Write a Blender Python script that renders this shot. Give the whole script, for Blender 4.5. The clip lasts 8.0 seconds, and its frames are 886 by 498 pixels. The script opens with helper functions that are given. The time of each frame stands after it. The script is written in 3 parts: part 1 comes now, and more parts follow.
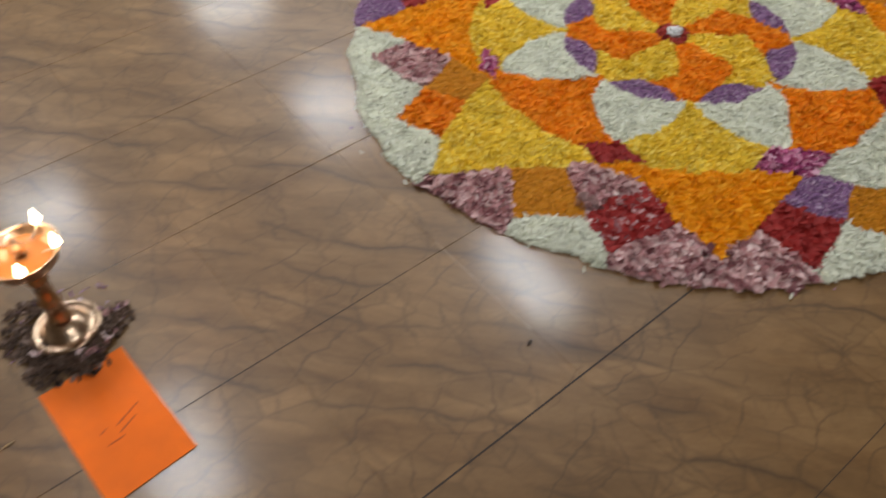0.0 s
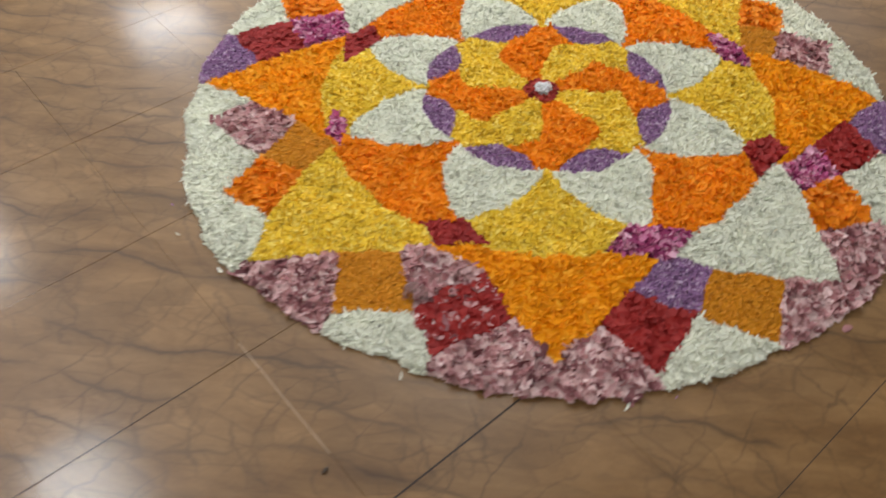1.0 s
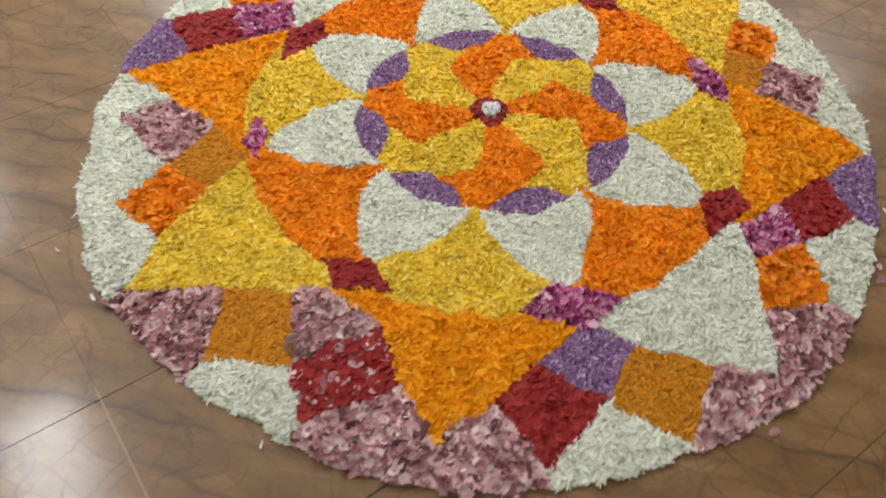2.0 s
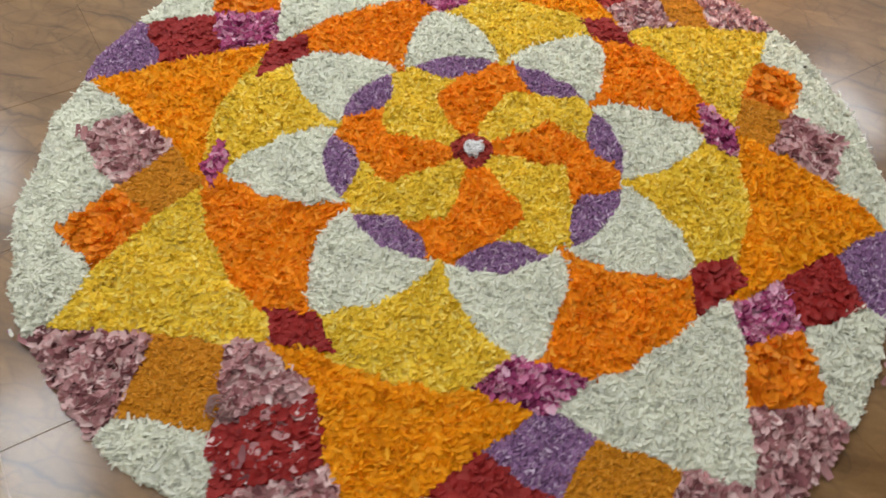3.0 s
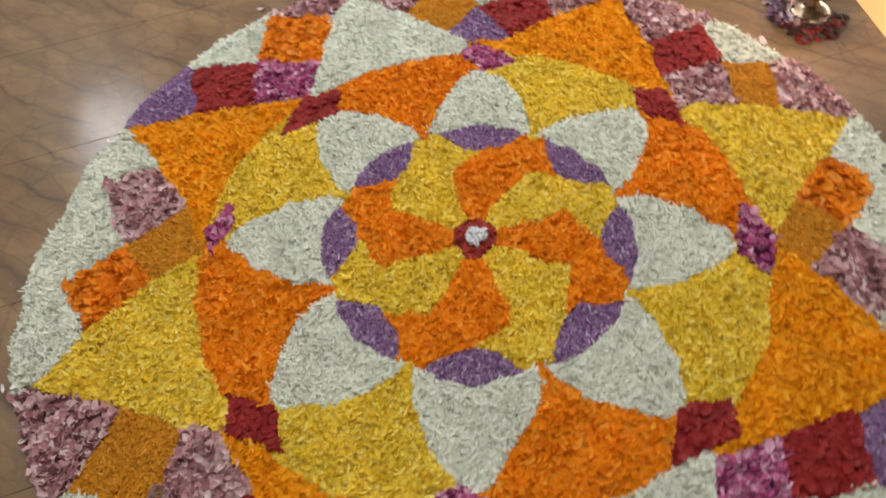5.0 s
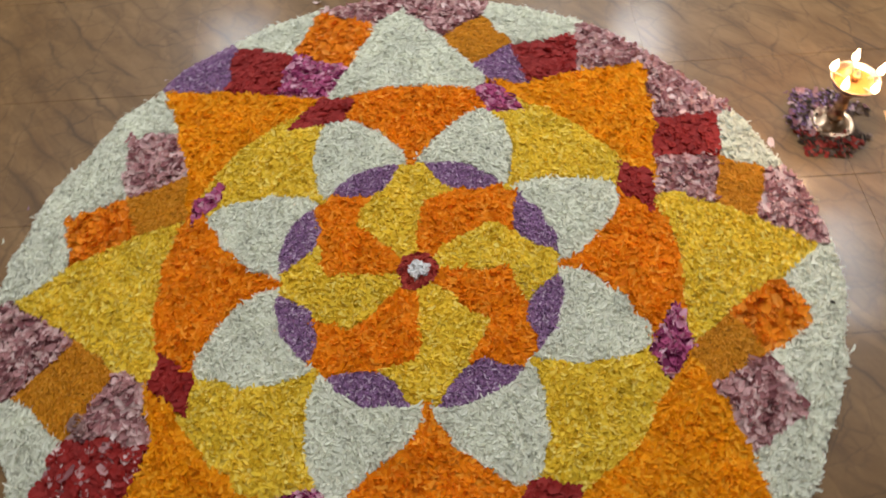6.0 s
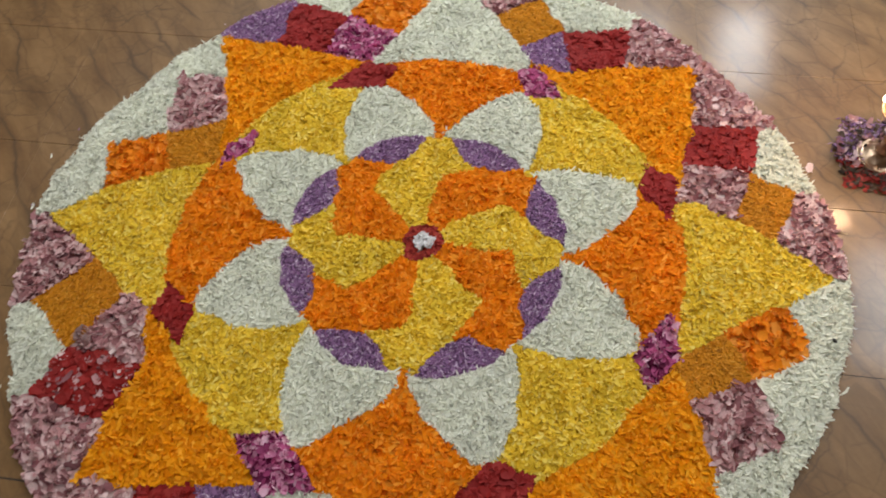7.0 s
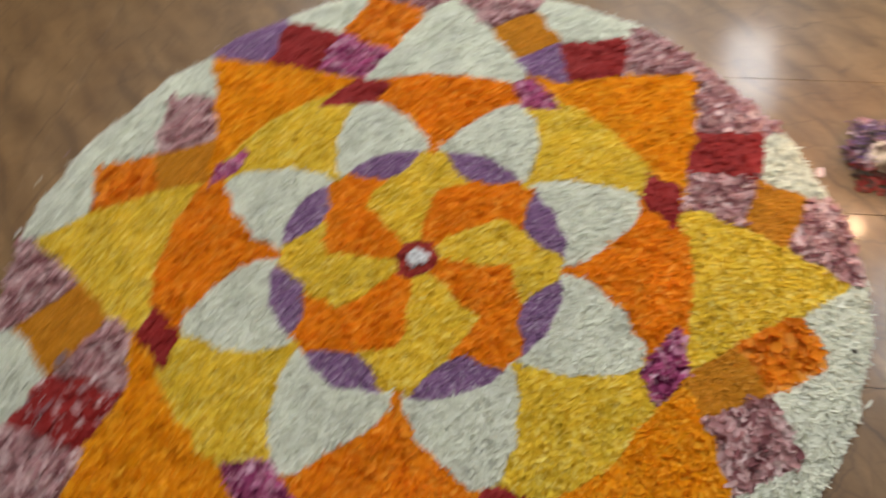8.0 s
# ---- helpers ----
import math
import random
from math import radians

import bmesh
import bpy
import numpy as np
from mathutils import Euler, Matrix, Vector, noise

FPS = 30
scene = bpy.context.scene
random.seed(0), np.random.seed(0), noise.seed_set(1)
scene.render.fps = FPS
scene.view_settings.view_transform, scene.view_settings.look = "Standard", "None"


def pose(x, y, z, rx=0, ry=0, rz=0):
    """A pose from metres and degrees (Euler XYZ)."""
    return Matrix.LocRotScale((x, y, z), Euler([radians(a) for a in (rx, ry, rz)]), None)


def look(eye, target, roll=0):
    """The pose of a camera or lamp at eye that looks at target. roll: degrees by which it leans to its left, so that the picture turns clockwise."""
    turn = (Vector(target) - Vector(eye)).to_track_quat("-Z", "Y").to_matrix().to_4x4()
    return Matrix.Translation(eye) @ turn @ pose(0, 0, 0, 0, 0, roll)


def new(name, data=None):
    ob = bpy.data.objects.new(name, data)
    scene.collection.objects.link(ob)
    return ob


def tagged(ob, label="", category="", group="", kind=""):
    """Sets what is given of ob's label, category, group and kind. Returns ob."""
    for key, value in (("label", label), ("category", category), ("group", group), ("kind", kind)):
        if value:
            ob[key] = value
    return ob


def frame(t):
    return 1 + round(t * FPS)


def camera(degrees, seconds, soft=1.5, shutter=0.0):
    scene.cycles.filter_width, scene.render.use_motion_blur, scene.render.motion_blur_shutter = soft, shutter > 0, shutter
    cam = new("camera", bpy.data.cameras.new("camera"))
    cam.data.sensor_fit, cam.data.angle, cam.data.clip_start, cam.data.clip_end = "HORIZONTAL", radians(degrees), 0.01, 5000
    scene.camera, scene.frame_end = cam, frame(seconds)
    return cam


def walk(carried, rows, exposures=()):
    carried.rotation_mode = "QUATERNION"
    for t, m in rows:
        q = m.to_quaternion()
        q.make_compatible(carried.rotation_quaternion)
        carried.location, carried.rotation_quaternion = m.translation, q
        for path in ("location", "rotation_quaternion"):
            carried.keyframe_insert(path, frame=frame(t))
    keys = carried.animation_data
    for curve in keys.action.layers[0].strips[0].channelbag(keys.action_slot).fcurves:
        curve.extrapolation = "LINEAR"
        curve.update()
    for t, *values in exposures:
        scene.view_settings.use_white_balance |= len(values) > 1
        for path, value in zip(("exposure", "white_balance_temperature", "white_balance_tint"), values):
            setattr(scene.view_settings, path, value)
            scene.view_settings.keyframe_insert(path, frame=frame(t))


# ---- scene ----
cam = camera(60.0, 8.0, soft=1.7, shutter=0.6)
PATH = [
    (0, (-0.34, -1.944, 1.205), (-0.557, -0.624, -0.281), -1.2),
    (0.5, (-0.221, -1.804, 1.21), (-0.377, -0.46, -0.263), -0.8),
    (1, (-0.043, -1.648, 1.193), (-0.215, -0.31, -0.284), -0.4),
    (1.5, (0.071, -1.54, 1.18), (-0.12, -0.215, -0.306), 2.0),
    (1.7, (0.118, -1.471, 1.187), (-0.094, -0.181, -0.326), 1.8),
    (2.8, (0.214, -1.178, 1.165), (-0.062, 0.021, -0.411), 3.7),
    (3, (0.249, -1.151, 1.156), (-0.057, 0.053, -0.411), 3.5),
    (3.5, (0.364, -1.06, 1.165), (-0.034, 0.107, -0.409), 2.3),
    (4, (0.406, -0.987, 1.168), (-0.039, 0.157, -0.411), 1.4),
    (4.5, (0.417, -0.89, 1.188), (-0.108, 0.18, -0.418), -2.4),
    (5, (0.451, -0.805, 1.261), (-0.183, 0.18, -0.36), -5.6),
    (5.2, (0.537, -0.736, 1.285), (-0.172, 0.203, -0.332), -7.0),
    (6.3, (0.726, -0.497, 1.453), (-0.12, 0.17, -0.232), -3.1),
    (6.5, (0.747, -0.469, 1.448), (-0.12, 0.155, -0.243), -3.1),
    (7, (0.826, -0.422, 1.446), (-0.089, 0.12, -0.248), -4.7),
    (7.5, (0.835, -0.418, 1.424), (-0.111, 0.062, -0.271), -7.2),
    (7.9, (0.827, -0.402, 1.392), (-0.143, 0.096, -0.285), -6.8),
    (8, (0.846, -0.386, 1.364), (-0.152, 0.167, -0.278), -7.4),
]

RISE = 0.007   # the path was taken over the top of the petals
EXPOSURES = [(0.0, 0.0), (1.0, 0.24), (1.7, 0.25), (3.0, 0.14), (3.5, 0.03), (4.5, -0.04), (5.0, -0.05), (6.5, -0.12), (7.0, -0.10), (8.0, -0.08)]
walk(cam, [(t, Matrix.Translation((0, 0, RISE)) @ look(eye, target, roll)) for t, eye, target, roll in PATH], EXPOSURES)

# ---- sizes of the place ----
TILE = 0.407                      # floor tile, joint to joint
TURN_TILES = radians(47.5)        # direction of the tile rows
TILE_U, TILE_N = -0.583, -0.612   # one joint crossing, along and across the rows
CEILING = 2.9
UX = Vector((math.cos(TURN_TILES), math.sin(TURN_TILES), 0))
UN = Vector((-math.sin(TURN_TILES), math.cos(TURN_TILES), 0))


def at_tile(u, n, z=0.0):
    """World place of row coordinates."""
    return UX * u + UN * n + Vector((0, 0, z))


# ---- light ----
world = bpy.data.worlds.new("world")
scene.world = world
world.use_nodes = True
world.node_tree.nodes["Background"].inputs[0].default_value = (0.6, 0.7, 0.8, 1)
world.node_tree.nodes["Background"].inputs[1].default_value = 0.05

FIXTURES = [(-2.2, -0.12, 0.42), (-0.33, 1.47, 0.30), (-3.9, 1.55, 0.50), (-1.62, 3.82, 0.34), (0.51, 2.97, 0.50),
            (2.05, 4.25, 0.40), (-3.55, 4.65, 0.70), (-2.1, 3.1, 0.50), (1.0, -2.7, 0.30)]   # place and width; the last is unseen, added to brighten the camera's side
FIXTURE_TURN = radians(-49)
FIXTURE_POWER = 34.5


def tube_lamp(x, y, wide):
    data = bpy.data.lights.new("tube_light", "AREA")
    data.shape, data.size, data.size_y = "RECTANGLE", 0.80, wide
    data.energy, data.color = FIXTURE_POWER, (0.93, 0.965, 1.0)
    ob = new("tube_light", data)
    ob.matrix_world = Matrix.Translation((x, y, CEILING - 0.075)) @ Matrix.Rotation(FIXTURE_TURN, 4, "Z")
    return ob


for spot in FIXTURES:
    tube_lamp(*spot)


# ---- materials ----
def material(name):
    m = bpy.data.materials.new(name)
    m.use_nodes = True
    nt = m.node_tree
    return m, nt, nt.nodes["Principled BSDF"]


def node(nt, kind, **values):
    n = nt.nodes.new(kind)
    for k, v in values.items():
        n.inputs[k.replace("_", " ")].default_value = v
    return n


def math_node(nt, op, a, b=None, c=None):
    n = nt.nodes.new("ShaderNodeMath")
    n.operation = op
    for i, v in enumerate((a, b, c)):
        if v is None:
            continue
        if isinstance(v, (int, float)):
            n.inputs[i].default_value = v
        else:
            nt.links.new(v, n.inputs[i])
    return n.outputs[0]


def ramp(nt, fac, stops):
    n = nt.nodes.new("ShaderNodeValToRGB")
    els = n.color_ramp.elements
    while len(els) < len(stops):
        els.new(0.5)
    for e, (p, c) in zip(els, stops):
        e.position, e.color = p, (*c, 1)
    nt.links.new(fac, n.inputs[0])
    return n.outputs[0]


def mix(nt, fac, a, b, kind="MIX"):
    n = nt.nodes.new("ShaderNodeMix")
    n.data_type, n.blend_type = "RGBA", kind
    for i, v in ((0, fac), (6, a), (7, b)):
        if isinstance(v, (int, float)):
            n.inputs[i].default_value = v
        elif isinstance(v, tuple):
            n.inputs[i].default_value = (*v, 1)
        else:
            nt.links.new(v, n.inputs[i])
    return n.outputs[2]


def petal_material(name, dark, mid, light, rough=0.6, gloss=0.14, vein=0.12, pale=0.72, speck=0.55):
    """Flower petals: each petal has its own tone, with faint streaks."""
    m, nt, p = material(name)
    geo = nt.nodes.new("ShaderNodeNewGeometry")
    col = ramp(nt, geo.outputs["Random Per Island"], [(0.0, tuple(speck * c for c in dark)), (0.05, tuple((speck + 0.2) * c for c in dark)), (0.10, dark), (0.35, mid), (pale, mid), (1.0, light)])
    fine = node(nt, "ShaderNodeTexNoise", Scale=260.0, Detail=2.0)
    nt.links.new(geo.outputs["Position"], fine.inputs["Vector"])
    broad = node(nt, "ShaderNodeTexNoise", Scale=14.0, Detail=2.0)
    nt.links.new(geo.outputs["Position"], broad.inputs["Vector"])
    k = math_node(nt, "ADD", math_node(nt, "MULTIPLY", fine.outputs[0], vein * 2), 1 - vein)
    k = math_node(nt, "MULTIPLY", k, math_node(nt, "MULTIPLY_ADD", broad.outputs[0], 0.4, 0.8))
    n = nt.nodes.new("ShaderNodeVectorMath")
    n.operation = "SCALE"
    nt.links.new(col, n.inputs[0])
    nt.links.new(k, n.inputs["Scale"])
    nt.links.new(n.outputs[0], p.inputs["Base Color"])
    p.inputs["Roughness"].default_value = rough
    p.inputs["Specular IOR Level"].default_value = gloss
    thin = nt.nodes.new("ShaderNodeBsdfTranslucent")
    nt.links.new(n.outputs[0], thin.inputs["Color"])
    both = nt.nodes.new("ShaderNodeMixShader")
    both.inputs[0].default_value = 0.30
    nt.links.new(p.outputs[0], both.inputs[1])
    nt.links.new(thin.outputs[0], both.inputs[2])
    nt.links.new(both.outputs[0], nt.nodes["Material Output"].inputs["Surface"])
    return m


PETALS = {
    "white": petal_material("white_petals", (0.64, 0.65, 0.52), (0.80, 0.81, 0.68), (0.89, 0.90, 0.79), speck=0.62),
    "orange": petal_material("orange_petals", (0.78, 0.205, 0.002), (0.89, 0.285, 0.004), (0.97, 0.43, 0.04), speck=0.80, gloss=0.13),
    "amber": petal_material("amber_petals", (0.77, 0.272, 0.002), (0.90, 0.370, 0.004), (0.97, 0.50, 0.03), speck=0.80, gloss=0.13),
    "yellow": petal_material("yellow_petals", (0.72, 0.455, 0.018), (0.895, 0.650, 0.055), (0.97, 0.81, 0.20), speck=0.70, gloss=0.13),
    "purple": petal_material("purple_petals", (0.21, 0.108, 0.235), (0.37, 0.200, 0.375), (0.76, 0.62, 0.76), pale=0.78),
    "mauve": petal_material("mauve_petals", (0.31, 0.12, 0.13), (0.58, 0.31, 0.31), (0.88, 0.69, 0.66), vein=0.2, pale=0.42),
    "magenta": petal_material("magenta_petals", (0.28, 0.035, 0.125), (0.56, 0.12, 0.28), (0.92, 0.62, 0.73), vein=0.2, pale=0.48),
    "red": petal_material("red_petals", (0.28, 0.014, 0.012), (0.345, 0.020, 0.017), (0.41, 0.040, 0.032), gloss=0.25, speck=0.85),
    "snow": petal_material("snow_petals", (0.74, 0.74, 0.72), (0.86, 0.86, 0.86), (0.90, 0.90, 0.90)),
    "crimson": petal_material("crimson_petals", (0.27, 0.022, 0.018), (0.43, 0.050, 0.036), (0.55, 0.10, 0.07)),
    # dark petals with the lamp bowl's shadow put into their colour
    "wilted": petal_material("dark_shaded_petals", (0.050, 0.030, 0.020), (0.110, 0.066, 0.046), (0.30, 0.21, 0.17)),
    "gold": petal_material("gold_petals", (0.56, 0.215, 0.009), (0.68, 0.285, 0.014), (0.78, 0.37, 0.04)),
    "tangerine": petal_material("tangerine_petals", (0.74, 0.195, 0.005), (0.88, 0.295, 0.012), (0.96, 0.44, 0.08), speck=0.78),
}


def floor_material():
    """Glazed tiles printed like creased brown stone."""
    m, nt, p = material("glazed_brown_tile")
    geo = nt.nodes.new("ShaderNodeNewGeometry")
    pos = geo.outputs["Position"]

    def mapped(scale, turn=0.0):
        mp = nt.nodes.new("ShaderNodeMapping")
        mp.inputs["Scale"].default_value = scale
        mp.inputs["Rotation"].default_value = (0, 0, turn)
        nt.links.new(pos, mp.inputs["Vector"])
        return mp.outputs[0]

    def noise_at(vec, scale, detail=4.0, rough=0.55, distort=0.0):
        n = node(nt, "ShaderNodeTexNoise", Scale=scale, Detail=detail, Roughness=rough, Distortion=distort)
        nt.links.new(vec, n.inputs["Vector"])
        return n.outputs[0]

    def gate(vec, scale, cut):
        return math_node(nt, "MINIMUM", math_node(nt, "MAXIMUM", math_node(nt, "MULTIPLY_ADD", noise_at(vec, scale, 2.0), 6.0, -6.0 * cut), 0.0), 1.0)

    def lines(vec, spacing, wander, scale, width, sharp):
        """Thin wandering lines across a direction, a spacing apart."""
        sep = nt.nodes.new("ShaderNodeSeparateXYZ")
        nt.links.new(vec, sep.inputs[0])
        t = math_node(nt, "MULTIPLY_ADD", noise_at(vec, scale, 5.0, 0.55), wander, math_node(nt, "DIVIDE", sep.outputs["Y"], spacing))
        d = math_node(nt, "ABSOLUTE", math_node(nt, "SUBTRACT", math_node(nt, "FRACT", t), 0.5))
        line = math_node(nt, "SUBTRACT", 1.0, math_node(nt, "MINIMUM", math_node(nt, "DIVIDE", d, width / spacing), 1.0))
        return math_node(nt, "POWER", line, sharp)

    def gated(value, vec, scale, cut):
        return math_node(nt, "MULTIPLY", value, gate(vec, scale, cut))

    lying, rising, falling = mapped((1, 1, 1), radians(4)), mapped((1, 1, 1), radians(-62)), mapped((1, 1, 1), radians(-118))
    long_veins = gated(lines(lying, 0.095, 2.4, 2.0, 0.0056, 0.9), mapped((0.6, 1.8, 1.0), 0.1), 5.2, 0.43)
    long_shade = gated(lines(lying, 0.095, 2.4, 2.0, 0.022, 1.5), mapped((0.6, 1.8, 1.0), 0.1), 5.2, 0.46)
    cross_veins = gated(lines(rising, 0.080, 3.0, 3.0, 0.0040, 0.9), mapped((1.2, 1.0, 1.0), 1.0), 6.5, 0.44)
    slant_veins = gated(lines(falling, 0.090, 3.0, 3.4, 0.0040, 0.9), mapped((1.0, 1.2, 1.0), 2.0), 6.0, 0.44)
    veins = math_node(nt, "MAXIMUM", long_veins, math_node(nt, "MULTIPLY", math_node(nt, "MAXIMUM", cross_veins, slant_veins), 0.8))
    # creased facets
    bent = nt.nodes.new("ShaderNodeVectorMath")
    bent.operation = "MULTIPLY_ADD"
    warp = node(nt, "ShaderNodeTexNoise", Scale=6.0, Detail=2.0)
    nt.links.new(pos, warp.inputs["Vector"])
    nt.links.new(warp.outputs["Color"], bent.inputs[0])
    bent.inputs[1].default_value = (0.10, 0.10, 0.0)
    nt.links.new(mapped((1.0, 1.9, 1.0), radians(6)), bent.inputs[2])
    facet = node(nt, "ShaderNodeTexVoronoi", Scale=9.5)
    facet.feature = "F1"
    nt.links.new(bent.outputs[0], facet.inputs["Vector"])
    edge = node(nt, "ShaderNodeTexVoronoi", Scale=9.5)
    edge.feature = "DISTANCE_TO_EDGE"
    nt.links.new(bent.outputs[0], edge.inputs["Vector"])
    creases = math_node(nt, "SUBTRACT", 1.0, math_node(nt, "MINIMUM", math_node(nt, "DIVIDE", edge.outputs["Distance"], 0.060), 1.0))
    creases = math_node(nt, "MULTIPLY", creases, gate(pos, 5.0, 0.40))
    fold = node(nt, "ShaderNodeTexVoronoi", Scale=19.0)
    fold.feature = "DISTANCE_TO_EDGE"
    nt.links.new(bent.outputs[0], fold.inputs["Vector"])
    folds = math_node(nt, "SUBTRACT", 1.0, math_node(nt, "MINIMUM", math_node(nt, "DIVIDE", fold.outputs["Distance"], 0.095), 1.0))
    folds = math_node(nt, "MULTIPLY", folds, gate(pos, 8.0, 0.47))
    tones = nt.nodes.new("ShaderNodeSeparateColor")
    nt.links.new(facet.outputs["Color"], tones.inputs[0])
    smudge = noise_at(mapped((0.8, 2.4, 1.0), radians(7)), 4.6, 6.0, 0.66, 0.35)
    broad = noise_at(pos, 0.9, 2.0)
    grain = noise_at(pos, 130.0, 2.0)

    col = ramp(nt, smudge, [(0.28, (0.104, 0.050, 0.016)), (0.43, (0.160, 0.085, 0.030)), (0.55, (0.196, 0.108, 0.041)), (0.72, (0.244, 0.140, 0.057))])
    col = mix(nt, math_node(nt, "MULTIPLY", long_shade, 0.55), col, (0.080, 0.043, 0.017))
    col = mix(nt, math_node(nt, "MULTIPLY", creases, 0.38), col, (0.075, 0.038, 0.014))
    col = mix(nt, math_node(nt, "MULTIPLY", folds, 0.34), col, (0.078, 0.040, 0.015))
    col = mix(nt, math_node(nt, "MULTIPLY", math_node(nt, "MAXIMUM", veins, 0.0), 0.68), col, (0.062, 0.033, 0.014))
    tone = math_node(nt, "MULTIPLY_ADD", broad, 0.35, 0.82)
    tone = math_node(nt, "MULTIPLY", tone, math_node(nt, "MULTIPLY_ADD", grain, 0.16, 0.92))
    info = nt.nodes.new("ShaderNodeObjectInfo")
    tone = math_node(nt, "MULTIPLY", tone, math_node(nt, "MULTIPLY_ADD", tones.outputs[0], 0.20, 0.90))
    tone = math_node(nt, "MULTIPLY", tone, math_node(nt, "MULTIPLY_ADD", info.outputs["Random"], 0.08, 0.96))
    n = nt.nodes.new("ShaderNodeVectorMath")
    n.operation = "SCALE"
    nt.links.new(col, n.inputs[0])
    nt.links.new(tone, n.inputs["Scale"])
    nt.links.new(n.outputs[0], p.inputs["Base Color"])
    worn = noise_at(pos, 5.0, 4.0)
    nt.links.new(math_node(nt, "MULTIPLY_ADD", worn, 0.16, 0.38), p.inputs["Roughness"])
    p.inputs["Specular IOR Level"].default_value = 0.35
    p.inputs["Coat Weight"].default_value = 0.26
    nt.links.new(math_node(nt, "MULTIPLY_ADD", worn, 0.18, 0.055), p.inputs["Coat Roughness"])
    bump = node(nt, "ShaderNodeBump", Strength=0.045, Distance=0.004)
    nt.links.new(math_node(nt, "SUBTRACT", smudge, math_node(nt, "MULTIPLY", veins, 0.5)), bump.inputs["Height"])
    nt.links.new(bump.outputs[0], p.inputs["Normal"])
    return m


def plain(name, color, rough=0.6, metal=0.0, vary=0.12, scale=30.0, bump_by=0.0):
    m, nt, p = material(name)
    tc = nt.nodes.new("ShaderNodeTexCoord")
    n = node(nt, "ShaderNodeTexNoise", Scale=scale, Detail=4.0)
    nt.links.new(tc.outputs["Object"], n.inputs["Vector"])
    lo = tuple(c * (1 - vary) for c in color)
    hi = tuple(min(1.0, c * (1 + vary)) for c in color)
    nt.links.new(ramp(nt, n.outputs[0], [(0.3, lo), (0.7, hi)]), p.inputs["Base Color"])
    nt.links.new(math_node(nt, "MULTIPLY_ADD", n.outputs[0], 0.2, rough - 0.1), p.inputs["Roughness"])
    p.inputs["Metallic"].default_value = metal
    if bump_by:
        b = node(nt, "ShaderNodeBump", Strength=bump_by, Distance=0.002)
        nt.links.new(n.outputs[0], b.inputs["Height"])
        nt.links.new(b.outputs[0], p.inputs["Normal"])
    return m


def glowing(name, color, strength):
    m, nt, p = material(name)
    p.inputs["Base Color"].default_value = (*color, 1)
    p.inputs["Emission Color"].default_value = (*color, 1)
    p.inputs["Emission Strength"].default_value = strength
    return m


TILE_MAT = floor_material()
GROUT = plain("brown_grout", (0.085, 0.052, 0.028), 0.85, scale=60)
WALL_PAINT = plain("cream_wall_paint", (0.62, 0.58, 0.50), 0.7, scale=4, vary=0.05)
CEILING_PAINT = plain("white_ceiling_paint", (0.75, 0.75, 0.73), 0.8, scale=4, vary=0.04)
HOUSING = plain("white_enamel", (0.8, 0.8, 0.8), 0.4)
DIFFUSER = glowing("lit_diffuser", (0.86, 0.94, 1.0), 5.0)
BRASS = plain("tarnished_brass", (0.50, 0.36, 0.25), 0.30, 1.0, 0.18, 60.0, 0.05)
OIL = plain("lamp_oil", (0.42, 0.17, 0.04), 0.12, 0.0, 0.1)
WICK = plain("cotton_wick", (0.5, 0.42, 0.32), 0.9)
FLAME = glowing("flame", (1.0, 0.74, 0.46), 14.0)
ORANGE_PAPER = plain("orange_paper", (0.84, 0.160, 0.006), 0.85, scale=18, vary=0.06, bump_by=0.2)
PEACH_PAPER = plain("peach_paper", (0.82, 0.43, 0.16), 0.65, scale=18, vary=0.05, bump_by=0.2)
PALE_GROUT = plain("pale_grout", (0.38, 0.27, 0.175), 0.7, scale=90)
GRIME = plain("joint_grime", (0.030, 0.018, 0.011), 0.8, scale=90)
INK = plain("dark_red_ink", (0.46, 0.075, 0.010), 0.7)
SEED = plain("dark_seed", (0.03, 0.025, 0.02), 0.6)
FLAKE = plain("dried_flake", (0.085, 0.06, 0.04), 0.7)
PALE_STALK = plain("pale_stalk", (0.55, 0.42, 0.24), 0.6)
BUD = petal_material("pale_rose", (0.50, 0.34, 0.33), (0.62, 0.46, 0.44), (0.74, 0.60, 0.57))


# ---- mesh helpers ----
def mesh_from(name, verts, faces, mats, slots=None, smooth=False):
    me = bpy.data.meshes.new(name)
    me.from_pydata([tuple(v) for v in verts], [], faces)
    for m in mats:
        me.materials.append(m)
    if slots is not None:
        me.polygons.foreach_set("material_index", np.asarray(slots, dtype=np.int32))
    if smooth:
        me.polygons.foreach_set("use_smooth", np.ones(len(me.polygons), dtype=bool))
    me.update()
    return me


